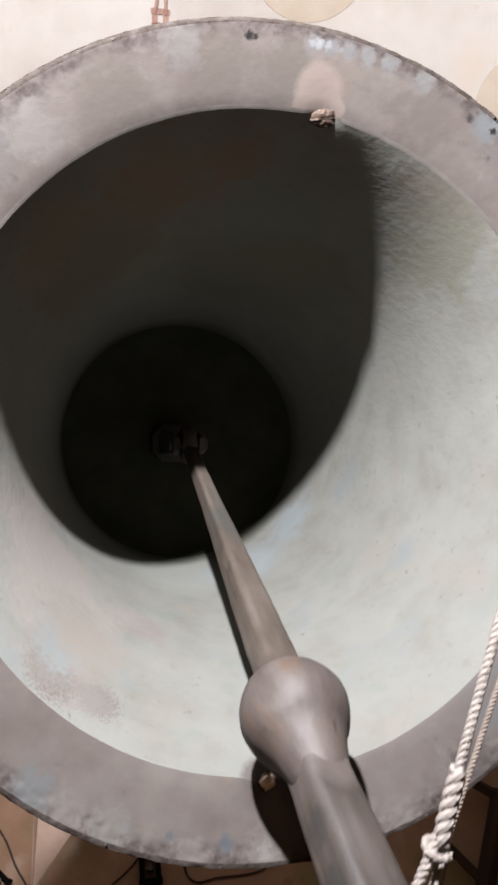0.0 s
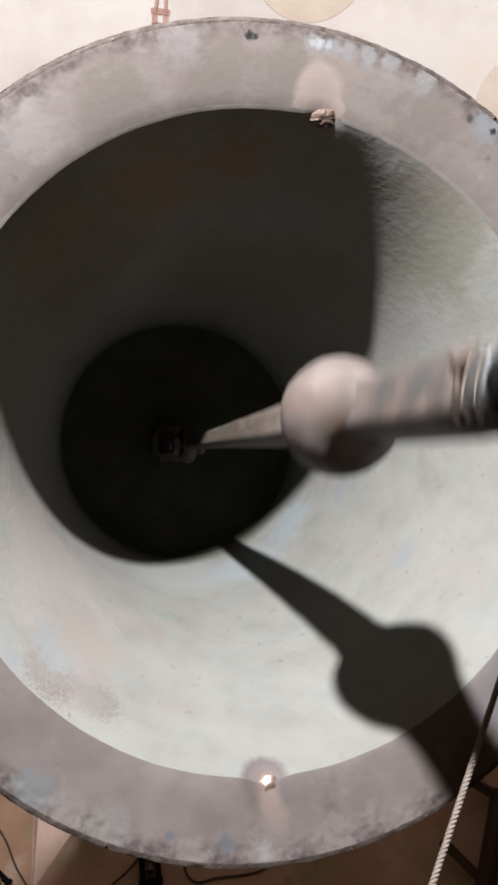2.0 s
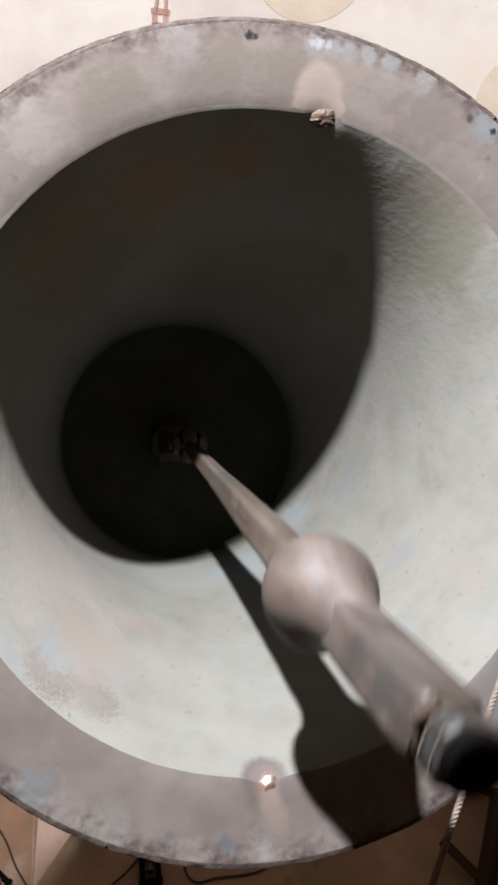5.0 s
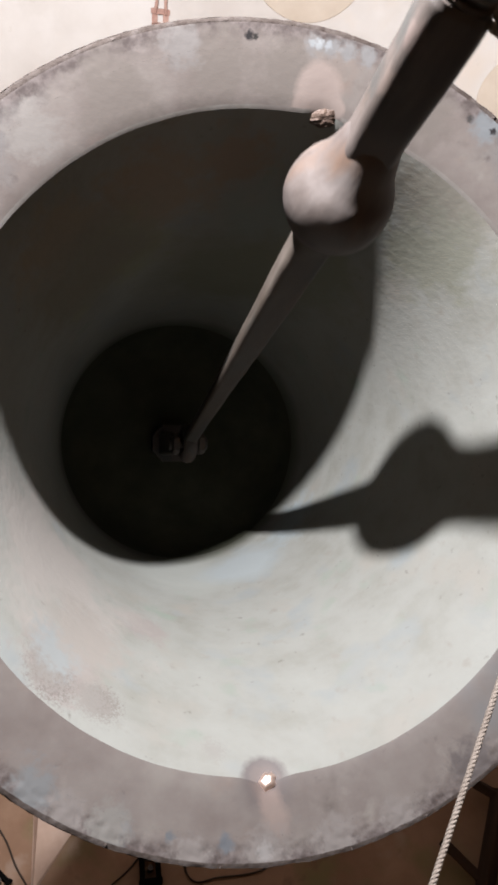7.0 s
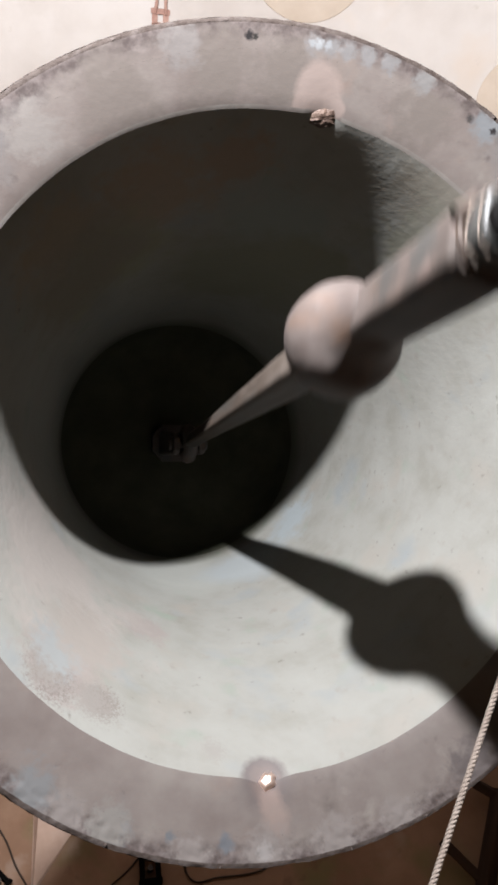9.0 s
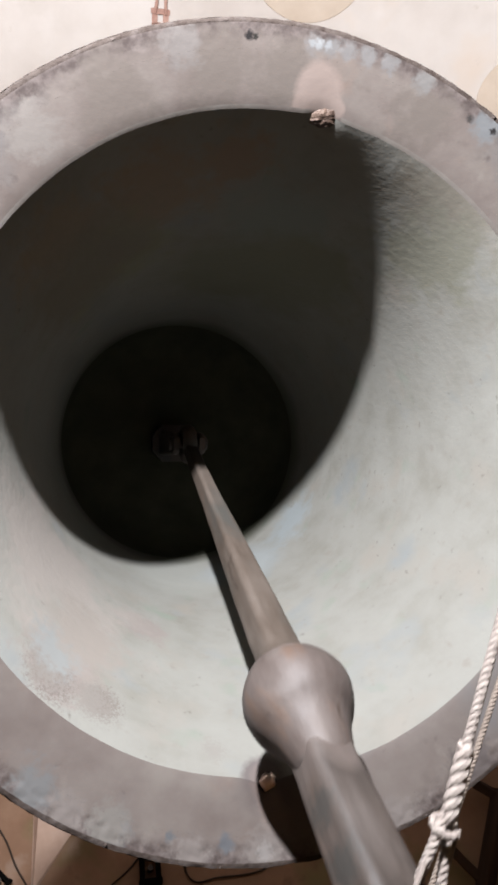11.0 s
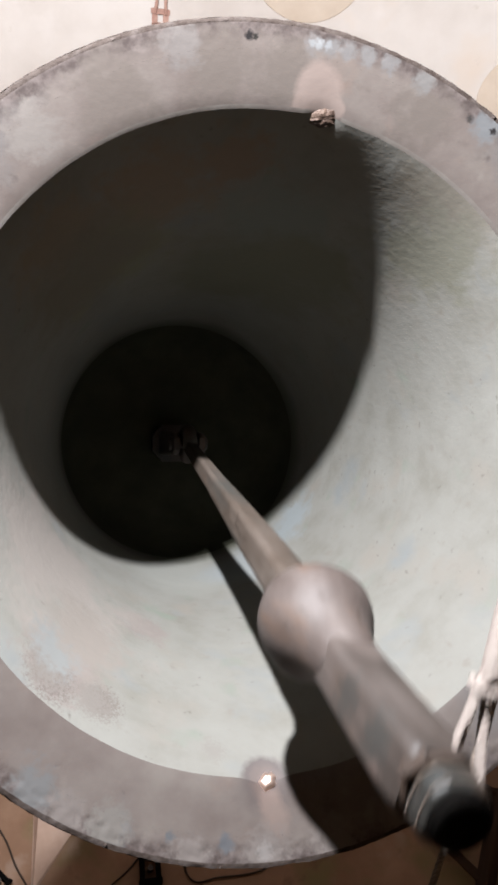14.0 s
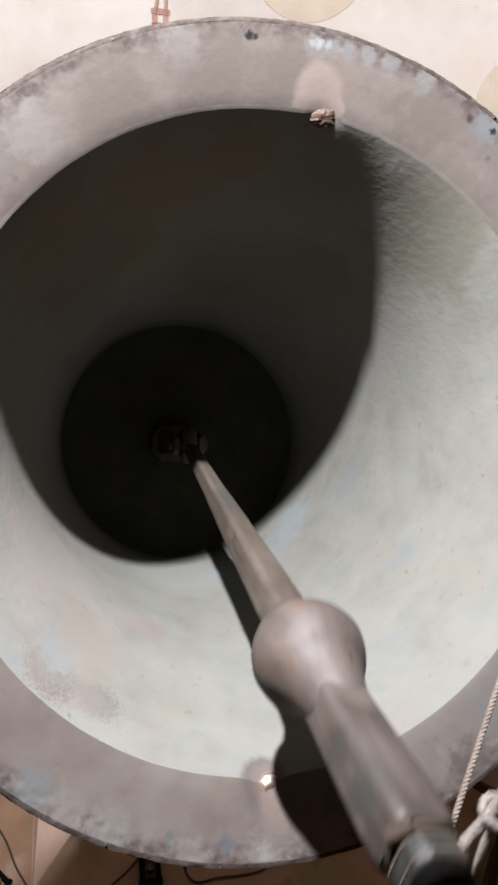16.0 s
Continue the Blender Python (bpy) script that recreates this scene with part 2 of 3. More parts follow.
TAPE = material("dark_tape", [(0.3, (0.008, 0.0085, 0.0075)), (0.5, (0.014, 0.014, 0.0125)), (0.7, (0.022, 0.020, 0.018))], 14.0, (0.4, 0.6), 0, 0.4, 40, sheen=0.3, spots=[((0.026, 0.018, 0.013), 9.0, 0.58)])
LEATHER = material("brown_strap", [(0.3, (0.016, 0.010, 0.007)), (0.7, (0.032, 0.021, 0.015))], 14.0, (0.6, 0.8), 0, 0.3, 60)
ROPE = material("white_rope", [(0.3, (0.158, 0.130, 0.115)), (0.7, (0.208, 0.182, 0.162))], 25.0, (0.7, 0.9), 0, 0.5, 220)
HEMP = material("tan_rope", [(0.3, (0.095, 0.074, 0.060)), (0.7, (0.134, 0.109, 0.091))], 25.0, (0.7, 0.9), 0, 0.5, 220)
PLASTER = material("white_plaster", [(0.3, (0.425, 0.375, 0.335)), (0.5, (0.495, 0.45, 0.41)), (0.7, (0.54, 0.50, 0.465))], 0.7, (0.8, 0.95), 0, 0.25, 7,
                   spots=[((0.50, 0.42, 0.35), 1.0, 0.60), ((0.38, 0.325, 0.275), 5.0, 0.66), ((0.575, 0.54, 0.51), 0.55, 0.56)])
BROWN = material("brown_plaster", [(0.3, (0.152, 0.084, 0.051)), (0.5, (0.195, 0.115, 0.073)), (0.7, (0.245, 0.152, 0.101))], 1.3, (0.8, 0.95), 0, 0.3, 7,
                 spots=[((0.15, 0.118, 0.058), 1.5, 0.57), ((0.11, 0.064, 0.042), 3.0, 0.61), ((0.24, 0.17, 0.13), 2.2, 0.62)])
OAK = material("dark_oak", [(0.3, (0.014, 0.0075, 0.0048)), (0.7, (0.034, 0.019, 0.012))], 5.0, (0.75, 0.9), 0, 0.4, 30, stretch=(2, 2, 0.2), sheen=0.1)
# unseen floor, toned pale and warm to throw fill up into the bell
FLOOR_BOUNCE = material("floor_bounce", [(0.3, (0.42, 0.31, 0.17)), (0.7, (0.55, 0.42, 0.26))], 3.0, (0.7, 0.9), 0, 0.3, 25)
RUST = material("rusty_iron", [(0.3, (0.27, 0.145, 0.112)), (0.7, (0.40, 0.255, 0.205))], 9.0, (0.7, 0.9), 0.0, 0.4, 40)
SHAFT = material("shaft_iron", [(0.3, (0.030, 0.022, 0.0165)), (0.5, (0.044, 0.034, 0.027)), (0.7, (0.059, 0.048, 0.040))], 9.0, (0.5, 0.68), 0.0, 0.2, 28,
                 stretch=(1, 1, 0.35), spots=[((0.034, 0.032, 0.028), 5.0, 0.57), ((0.058, 0.037, 0.027), 6.0, 0.585), ((0.020, 0.0145, 0.011), 22.0, 0.64)])
# highlight along the lip's inner edge, painted as a paler tone
EDGE_LIGHT = material("edge_highlight", [(0.35, (0.055, 0.046, 0.041)), (0.5, (0.066, 0.058, 0.051)), (0.68, (0.080, 0.072, 0.065))], 8.0, (0.6, 0.75), 0.0, 0.06, 40)
FLAKE = material("bare_copper", [(0.35, (0.026, 0.016, 0.012)), (0.5, (0.046, 0.029, 0.021)), (0.68, (0.066, 0.045, 0.034))], 30.0, (0.5, 0.7), 0.0, 0.5, 90)
CORD = material("brown_cable", [(0.3, (0.016, 0.010, 0.007)), (0.7, (0.036, 0.023, 0.016))], 10.0, (0.6, 0.8), 0, 0.2, 60)
# light on the spur's face is painted in as paler plaster
SPUR_LIT = material("lit_plaster", [(0.3, (0.33, 0.225, 0.17)), (0.5, (0.41, 0.29, 0.225)), (0.7, (0.48, 0.36, 0.295))], 2.2, (0.8, 0.95), 0, 0.3, 9)
SAND = material("ochre_plaster", [(0.3, (0.41, 0.33, 0.255)), (0.7, (0.48, 0.40, 0.325))], 2.0, (0.8, 0.95), 0, 0.3, 12)


# ---- building helpers ----
def mesh_of(name, bm, mats, smooth=True, sharp=38):
    me = bpy.data.meshes.new(name)
    bmesh.ops.recalc_face_normals(bm, faces=bm.faces)
    bm.to_mesh(me)
    bm.free()
    for m in mats:
        me.materials.append(m)
    if smooth:
        me.polygons.foreach_set("use_smooth", [True] * len(me.polygons))
        me.set_sharp_from_angle(angle=radians(sharp))
    return me


def part(name, bm, mats, parent=None, label="", smooth=True, sharp=38):
    ob = new(name, mesh_of(name, bm, mats if isinstance(mats, (list, tuple)) else [mats], smooth, sharp))
    if parent:
        ob.parent = parent
    return tagged(ob, label)


def empty(name, m=Matrix()):
    ob = new(name)
    ob.matrix_basis = m
    return ob


def lathe(profile, segs=96, closed=False, warp=None):
    """Turn a profile of (r, z) round the z axis. warp(r, z, angle, i) may move a point."""
    bm = bmesh.new()
    rings = []
    for i, (r, z) in enumerate(profile):
        if r < 1e-6:
            rings.append([bm.verts.new((0, 0, z))])
            continue
        ring = []
        for k in range(segs):
            a = 2 * math.pi * k / segs
            rr, zz = warp(r, z, a, i) if warp else (r, z)
            ring.append(bm.verts.new((rr * math.cos(a), rr * math.sin(a), zz)))
        rings.append(ring)
    pairs = list(zip(rings, rings[1:])) + ([(rings[-1], rings[0])] if closed else [])
    for p, q in pairs:
        for k in range(segs):
            j = (k + 1) % segs
            if len(p) == 1:
                bm.faces.new((p[0], q[k], q[j]))
            elif len(q) == 1:
                bm.faces.new((p[k], q[0], p[j]))
            else:
                bm.faces.new((p[k], q[k], q[j], p[j]))
    return bm


def loft(sections, cap=True):
    """Skin a row of equal point rings."""
    bm = bmesh.new()
    rings = [[bm.verts.new(p) for p in s] for s in sections]
    for p, q in zip(rings, rings[1:]):
        for k in range(len(p)):
            j = (k + 1) % len(p)
            bm.faces.new((p[k], q[k], q[j], p[j]))
    if cap:
        bm.faces.new(rings[0])
        bm.faces.new(rings[-1])
    return bm


def bar_section(w, h, z, c=0.25, dx=0.0):
    """Chamfered rectangle, c the chamfer as a share of the smaller side."""
    k = c * min(w, h)
    a, b = w / 2, h / 2
    return [(x + dx, y, z) for x, y in ((a - k, -b), (a, -b + k), (a, b - k), (a - k, b), (-a + k, b), (-a, b - k), (-a, -b + k), (-a + k, -b))]


def square_blend(radius, side, z, t, c=0.13, spin=15.0, n=48):
    """A section between a circle (t = 0) and a chamfered square (t = 1), turned by spin degrees."""
    pts, half = [], side / 2
    for k in range(n):
        a = 2 * math.pi * (k + 0.5) / n
        x, y = abs(math.cos(a)), abs(math.sin(a))
        r = min(half / max(x, y), half * (2 - 2 * c) / (x + y))
        r = radius * (1 - t) + r * t
        b = a + radians(spin)
        pts.append((r * math.cos(b), r * math.sin(b), z))
    return pts


def sweep(path, radius, sides=10, closed=False):
    """A round tube along a row of points."""
    pts = [Vector(p) for p in path]
    secs = []
    ref = Vector((0.31, 0.27, 0.91)).normalized()
    for i, p in enumerate(pts):
        if closed:
            d = pts[(i + 1) % len(pts)] - pts[i - 1]
        else:
            d = pts[min(i + 1, len(pts) - 1)] - pts[max(i - 1, 0)]
        d.normalize()
        u = d.cross(ref).normalized()
        v = d.cross(u)
        secs.append([p + (u * math.cos(2 * math.pi * k / sides) + v * math.sin(2 * math.pi * k / sides)) * radius for k in range(sides)])
    if closed:
        secs.append(secs[0])
    bm = loft(secs, cap=not closed)
    if closed:
        bmesh.ops.remove_doubles(bm, verts=bm.verts, dist=1e-6)
    return bm


def join(*bms):
    out = bmesh.new()
    for b in bms:
        me = bpy.data.meshes.new("tmp")
        b.to_mesh(me)
        b.free()
        out.from_mesh(me)
        bpy.data.meshes.remove(me)
    return out


def rope_mesh(path, radius, pitch, strands=3, sides=7, step=None):
    """Laid rope: strands wound round a path of points."""
    pts = [Vector(p) for p in path]
    dense = [pts[0]]
    step = step or pitch / 10
    for a, b in zip(pts, pts[1:]):
        n = max(1, int((b - a).length / step))
        dense += [a.lerp(b, (k + 1) / n) for k in range(n)]
    bms = []
    for s in range(strands):
        line, run = [], 0.0
        for i, p in enumerate(dense):
            d = (dense[min(i + 1, len(dense) - 1)] - dense[max(i - 1, 0)]).normalized()
            ref = Vector((0.2, 0.1, 1)) if abs(d.z) < 0.9 else Vector((1, 0, 0))
            u = d.cross(ref).normalized()
            v = d.cross(u)
            if i:
                run += (p - dense[i - 1]).length
            a = 2 * math.pi * (run / pitch + s / strands)
            line.append(p + (u * math.cos(a) + v * math.sin(a)) * radius * 0.5)
        bms.append(sweep(line, radius * 0.54, sides))
    return join(*bms)


# ---- the belfry ----
DOME = 5.6                        # radius of the dome and of the round room under it


def belfry():
    # unseen wall; its white half is there to bounce fill into the bell
    bm = lathe([(DOME, 0.0), (DOME, 3.2), (DOME + 0.4, 3.2), (DOME + 0.4, 0.0)], 64, closed=True)
    for f in bm.faces:
        f.material_index = 1 if f.calc_center_median().y < -0.3 else 0
    tagged(part("wall", bm, [PLASTER, BROWN]), "unseen round plastered wall, white half added to bounce light, other half brown", "wall", kind="structure")
    bm = lathe([(0, -0.15), (DOME + 0.5, -0.15), (DOME + 0.5, 0.0), (0, 0.0)], 64)
    tagged(part("floor", bm, FLOOR_BOUNCE), "unseen belfry floor, pale ochre to bounce warm light up", "floor", kind="structure")
    prof = [(DOME * math.cos(a), 3.2 + DOME * math.sin(a)) for a in [radians(k * 90 / 24) for k in range(25)]]
    prof[-1] = (0, 3.2 + DOME)
    bm = lathe(prof, 96)
    # white on one side, brown on the other
    for f in bm.faces:
        f.material_index = 1 if f.calc_center_median().y < -0.3 else 0
    tagged(part("ceiling", bm, [PLASTER, BROWN]), "white and brown plaster dome", "ceiling", kind="structure")


belfry()


# ---- the bell ----
def jag(a, s, amp):
    return amp * (noise.noise(Vector((math.cos(a) * s, math.sin(a) * s, 0.3))) + 0.6 * noise.noise(Vector((math.cos(a) * s * 4, math.sin(a) * s * 4, 1.3))))


def bell():
    top = empty("bell", pose(0, 0, MOUTH))

    def worn(r, z, a, i):
        """The inner edge is hammered back where the ball strikes."""
        dent = sum(d * math.exp(-((a - c) / 0.05) ** 2) for c, d in ((1.690, 0.014), (4.777, 0.02)))
        near = max(0.0, 1 - abs(z - 0.104) / 0.05)
        return r + (dent + jag(a, 9, 0.0012)) * near, z
    tagged(top, "large bronze bell with pale green patina inside and worn lip", "bell")
    inner = [(0.957, 0.104), (0.937, 0.135), (0.903, 0.20), (0.859, 0.30), (0.807, 0.45), (0.766, 0.60), (0.735, 0.75), (0.709, 0.90), (0.688, 1.05),
             (0.669, 1.20), (0.653, 1.35), (0.638, 1.50), (0.627, 1.62), (0.613, 1.735), (0.602, 1.80)]
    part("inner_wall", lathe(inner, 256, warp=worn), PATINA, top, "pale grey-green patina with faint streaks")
    part("crown", lathe([(0.602, 1.80), (0.592, 1.86), (0.570, 1.92), (0.53, 1.97), (0.46, 2.01), (0.34, 2.035), (0, 2.05)], 96), CROWN, top, "bronze crown inside, its shade painted as a dark colour")
    lip_bm = lathe([(1.086, 0.0314), (1.05, 0.05), (1.0, 0.077), (0.966, 0.0955), (0.957, 0.104)], 256, warp=worn)
    for f in lip_bm.faces:
        mid = f.calc_center_median()
        f.material_index = 1 if math.hypot(mid.x, mid.y) < 0.9655 and mid.y > -0.2 else 0
    lip = part("lip", lip_bm, [LIP, EDGE_LIGHT], top, "grey-brown bevelled bronze lip")
    # polished dimple left by the ball
    spot = Vector((0.061, -0.962, 0.098))
    dish = [(0, 0.003), (0.007, 0.0027), (0.013, 0.0015), (0.018, -0.001), (0.022, -0.006), (0.026, -0.014)]
    glint = (LAMP - spot - Vector((0, 0, MOUTH))).normalized() + (Vector(EYE) - spot - Vector((0, 0, MOUTH))).normalized()
    dimple = part("strike_dimple", lathe(dish, 20, warp=lambda r, z, a, i: (r * (1 + 0.10 * math.sin(2 * a + 1) + 0.09 * math.sin(5 * a) + 0.07 * math.sin(9 * a + 2)), z)), POLISH, lip, "bright polished strike dimple")
    dimple.matrix_basis = Matrix.Translation(spot) @ glint.to_track_quat("Z", "Y").to_matrix().to_4x4()

    # ragged flake of bare metal left in the upper notch
    def crumbled(r, z, a, i):
        k = 1 + 0.28 * noise.noise(Vector((2.2 * math.cos(a), 2.2 * math.sin(a), 5.0))) + 0.2 * noise.noise(Vector((5 * math.cos(a), 5 * math.sin(a), i)))
        return r * k, z + 0.0026 * noise.noise(Vector((r * 60 * math.cos(a), r * 90 * math.sin(a), 2.0)))
    flake = lathe([(0.048, -0.008), (0.046, -0.002), (0.038, 0.002), (0.026, 0.004), (0.013, 0.005), (0, 0.004)], 28, warp=crumbled)
    bmesh.ops.scale(flake, vec=(0.92, 0.60, 1.0), verts=flake.verts)
    chip = part("strike_flake", flake, FLAKE, lip, "ragged copper-brown flake in the strike notch", sharp=25)
    chip.matrix_basis = Matrix.Translation((-0.116, 0.953, 0.108)) @ Vector((0.0, -0.62, -0.78)).to_track_quat("Z", "Y").to_matrix().to_4x4() @ pose(0, 0, 0, 0, 0, 8)

    def chipped(r, z, a, i):
        x, y = r * math.cos(a), r * math.sin(a)
        lump = noise.noise(Vector((x * 38, y * 38, 0.0))) + 0.7 * noise.noise(Vector((x * 85, y * 85, 3.0)))
        depth = 0.0034 if y < 0.2 else 0.0008
        if i == 0:
            return r + 0.0006 + abs(jag(a, 30, 0.002)), z
        if i < 3:
            return r + jag(a, 24, 0.0028), z + jag(a + i, 26, 0.0014)
        return r, z + lump * depth * min(1.0, (15 - i) / 6)

    crust = [(1.160, 0.015), (1.154, 0.0015), (1.147, 0.0015)] + [(1.142 - 0.056 * k / 12, 0.0031 + 0.0283 * k / 12) for k in range(13)]
    rim_bm = lathe(crust, 900, warp=chipped)
    for f in rim_bm.faces:
        mid = f.calc_center_median()
        r = math.hypot(mid.x, mid.y)
        f.material_index = 1 if r > 1.1535 else 2 if r > 1.143 else 0
    edge = part("rim_edge", rim_bm, [LIP, SKIN, CRUST], top, "corroded crusty rim edge with chips")
    rng = random.Random(4)
    burr = mesh_of("burr", lathe([(0.0045, 0.002), (0.004, -0.002), (0.002, -0.006), (0, -0.008)], 7), [CRUST])
    for a in (122.4, 124.6, 250, 262, 281, 297):
        ob = new("burr", burr)
        ob.parent = edge
        ob.matrix_basis = pose(1.150 * math.cos(radians(a)), 1.150 * math.sin(radians(a)), 0.002, rng.uniform(-50, 50), rng.uniform(-50, 50), 0) @ Matrix.Scale(rng.uniform(0.7, 1.5), 4)
    outer = [(1.160, 0.015), (1.12, 0.08), (1.00, 0.22), (0.905, 0.38), (0.830, 0.52), (0.792, 0.7), (0.768, 0.85), (0.745, 1.0), (0.722, 1.2), (0.69, 1.5), (0.675, 1.8), (0.66, 1.98),
             (0.60, 2.08), (0.40, 2.15), (0, 2.17)]
    part("outer_skin", lathe(outer, 180), SKIN, top, "dark brown bronze outside")
    for y in (-0.16, 0.16):
        arch = [(0.20 * math.cos(radians(a)), y, 2.13 + 0.30 * math.sin(radians(a))) for a in range(-10, 191, 10)]
        part("crown_loop", sweep(arch, 0.055, 10), SKIN, top)
    # hanger for the clapper, under the crown: two lugs and the pin that the clapper turns on
    hx, hy, hz = PIVOT[0], PIVOT[1], PIVOT[2] - MOUTH
    plate = part("hanger_plate", loft([[(hx + px, hy + py, pz) for px, py, pz in bar_section(0.24, 0.20, z, 0.3)] for z in (hz + 0.37, hz + 0.445)]), IRON, top, "iron plate under the crown")
    for k in (-1, 1):
        part("hanger_lug", loft([[(hx + k * 0.062 + px, hy + py, pz) for px, py, pz in bar_section(w, d, z, 0.3)] for w, d, z in
             ((0.026, 0.06, hz - 0.06), (0.034, 0.10, hz - 0.04), (0.036, 0.11, hz + 0.03), (0.040, 0.12, hz + 0.20), (0.046, 0.13, hz + 0.375))]), IRON, plate)
    pin = lathe([(0, -0.095), (0.028, -0.095), (0.032, -0.09), (0.032, -0.082), (0.024, -0.08), (0.024, 0.08), (0.032, 0.082), (0.032, 0.09), (0.028, 0.095), (0, 0.095)], 20)
    part("hinge_pin", pin, IRON, plate, "thick iron hinge pin").matrix_basis = pose(hx, hy, hz, 0, 90, 0)
    return top


THE_BELL = bell()
beam = part("bell_beam", loft([[(x, y, z) for y, z, _ in bar_section(0.30, 0.26, 0)] for x in (-5.35, 5.35)]), OAK)
beam.location = (0, 0, MOUTH + 2.23)
tagged(beam, "heavy dark oak beam through the bell's crown loops", "beam", kind="structure")


# ---- fittings on the dome ----
def dome_pose(x, y, spin=0.0, lift=0.0):
    """On the dome's inside over (x, y): local z looks into the room, local y away from the crown."""
    z = math.sqrt(DOME * DOME - x * x - y * y)
    inward = Vector((-x, -y, -z)).normalized()
    along = Vector((0, math.copysign(1, y), 0))
    v = (along - inward * along.dot(inward)).normalized()
    u = v.cross(inward)
    m = Matrix([(u[i], v[i], inward[i], (Vector((x, y, 3.2 + z)) + inward * lift)[i]) for i in range(3)] + [(0, 0, 0, 1)])
    return m @ pose(0, 0, 0, 0, 0, spin)


def box_bm(w, d, h, z=0.0, x=0.0, y=0.0, c=0.15):
    return loft([[(px + x, py + y, pz) for px, py, pz in bar_section(w, d, zz, c)] for zz in (z, z + h)])


def bracket():
    top = empty("ceiling_bracket", dome_pose(-0.30, 3.84) @ Matrix.Scale(0.9, 4))
    tagged(top, "rust-red iron bracket with two straps on the white dome", "bracket")
    part("plate", join(box_bm(0.19, 0.045, 0.03, y=0.02), box_bm(0.055, 0.10, 0.03, x=-0.055, y=-0.05), box_bm(0.055, 0.10, 0.03, x=0.055, y=-0.05),
                       box_bm(0.165, 0.10, 0.03, y=-0.13)), RUST, top)
    for x in (-0.055, 0.055):
        part("strap", sweep([(x, 0.0, 0.03), (x * 0.8, 0.1, 0.05), (x * 0.7, 0.3, 0.08), (x * 0.6, 0.55, 0.05)], 0.017, 8), RUST, top)


def stucco_ring(x, y, outer, inner):
    rise = outer * outer / (2 * DOME) + 0.012
    prof = [(inner, rise - 0.012), (inner + 0.008, rise), (outer - 0.008, rise), (outer, rise - 0.012), (outer, -0.05), (inner, -0.05)]
    ob = part("stucco_ring", lathe(prof, 64, closed=True), SAND)
    ob.matrix_basis = dome_pose(x, y)
    tagged(ob, "ochre stucco ring on the white dome", "moulding", group="stucco rings")


bracket()
stucco_ring(-1.49, 4.18, 0.54, 0.33)
stucco_ring(-3.44, 3.05, 0.40, 0.14)


def cable(label, pts, lift=0.012):
    path = []
    for x, y in pts:
        path.append(dome_pose(x, y, 0, lift).translation)
    dense = []
    for k in range(len(path) - 1):
        p0, p1, p2, p3 = path[max(k - 1, 0)], path[k], path[k + 1], path[min(k + 2, len(path) - 1)]
        for q in range(8):
            t = q / 8
            dense.append(0.5 * ((2 * p1) + (p2 - p0) * t + (2 * p0 - 5 * p1 + 4 * p2 - p3) * t * t + (3 * p1 - p0 - 3 * p2 + p3) * t ** 3))
    dense.append(path[-1])
    tagged(part("cable", sweep(dense, 0.0085, 8), CORD), label, "cable", group="cables on the dome")


cable("thin dark cable hanging across brown plaster", [(1.18, -3.31), (1.03, -3.51), (0.94, -3.68), (0.83, -3.84), (0.78, -4.02)])
cable("thin dark cable running to a clamp", [(-0.21, -3.72), (-0.09, -3.80), (-0.01, -3.85), (0.15, -3.92), (0.27, -3.99)])
cable("slack loop of dark cable along the rim", [(-0.53, -3.74), (-0.52, -3.86), (-0.55, -3.93), (-0.63, -3.96), (-0.79, -3.94), (-1.00, -3.93), (-1.15, -3.91), (-1.24, -3.88), (-1.30, -3.79)])


def clamp(x, y, spin, k):
    top = empty("cable_clamp", dome_pose(x, y, spin) @ Matrix.Scale(1.3, 4))
    tagged(top, "black iron cable clamp on brown plaster", "clamp", group="cable clamps")
    w = 0.16 * k
    part("frame", join(box_bm(w, 0.04 * k, 0.06, y=0.08 * k), box_bm(w * 0.8, 0.04 * k, 0.05, y=-0.08 * k),
                       box_bm(0.035 * k, 0.16 * k, 0.05, x=-0.055 * k), box_bm(0.035 * k, 0.16 * k, 0.05, x=0.055 * k)), BLACK, top)
    part("bolt", lathe([(0, 0.075), (0.018, 0.075), (0.02, 0.06), (0.02, 0.0)], 12), IRON, top)


clamp(-0.21, -3.86, 0, 1.0)
clamp(1.09, -3.74, 35, 0.75)


def brace(a, b, w, h):
    a, b = Vector(a), Vector(b)
    m = (b - a).to_track_quat("Z", "Y").to_matrix().to_4x4()
    ob = part("timber_brace", loft([bar_section(w, h, 0, 0.12), bar_section(w * 0.98, h, (b - a).length, 0.12)]), OAK)
    ob.matrix_basis = Matrix.Translation(a) @ m
    tagged(ob, "dark oak timber brace against the brown dome", "timber", group="timber braces")


brace((-3.22, -3.12, 6.36), (-2.82, -3.74, 6.02), 0.12, 0.14)
brace((-2.67, -3.52, 6.42), (-2.90, -3.75, 6.00), 0.08, 0.12)
brace((-3.00, -3.08, 6.58), (-3.26, -3.20, 6.25), 0.08, 0.10)


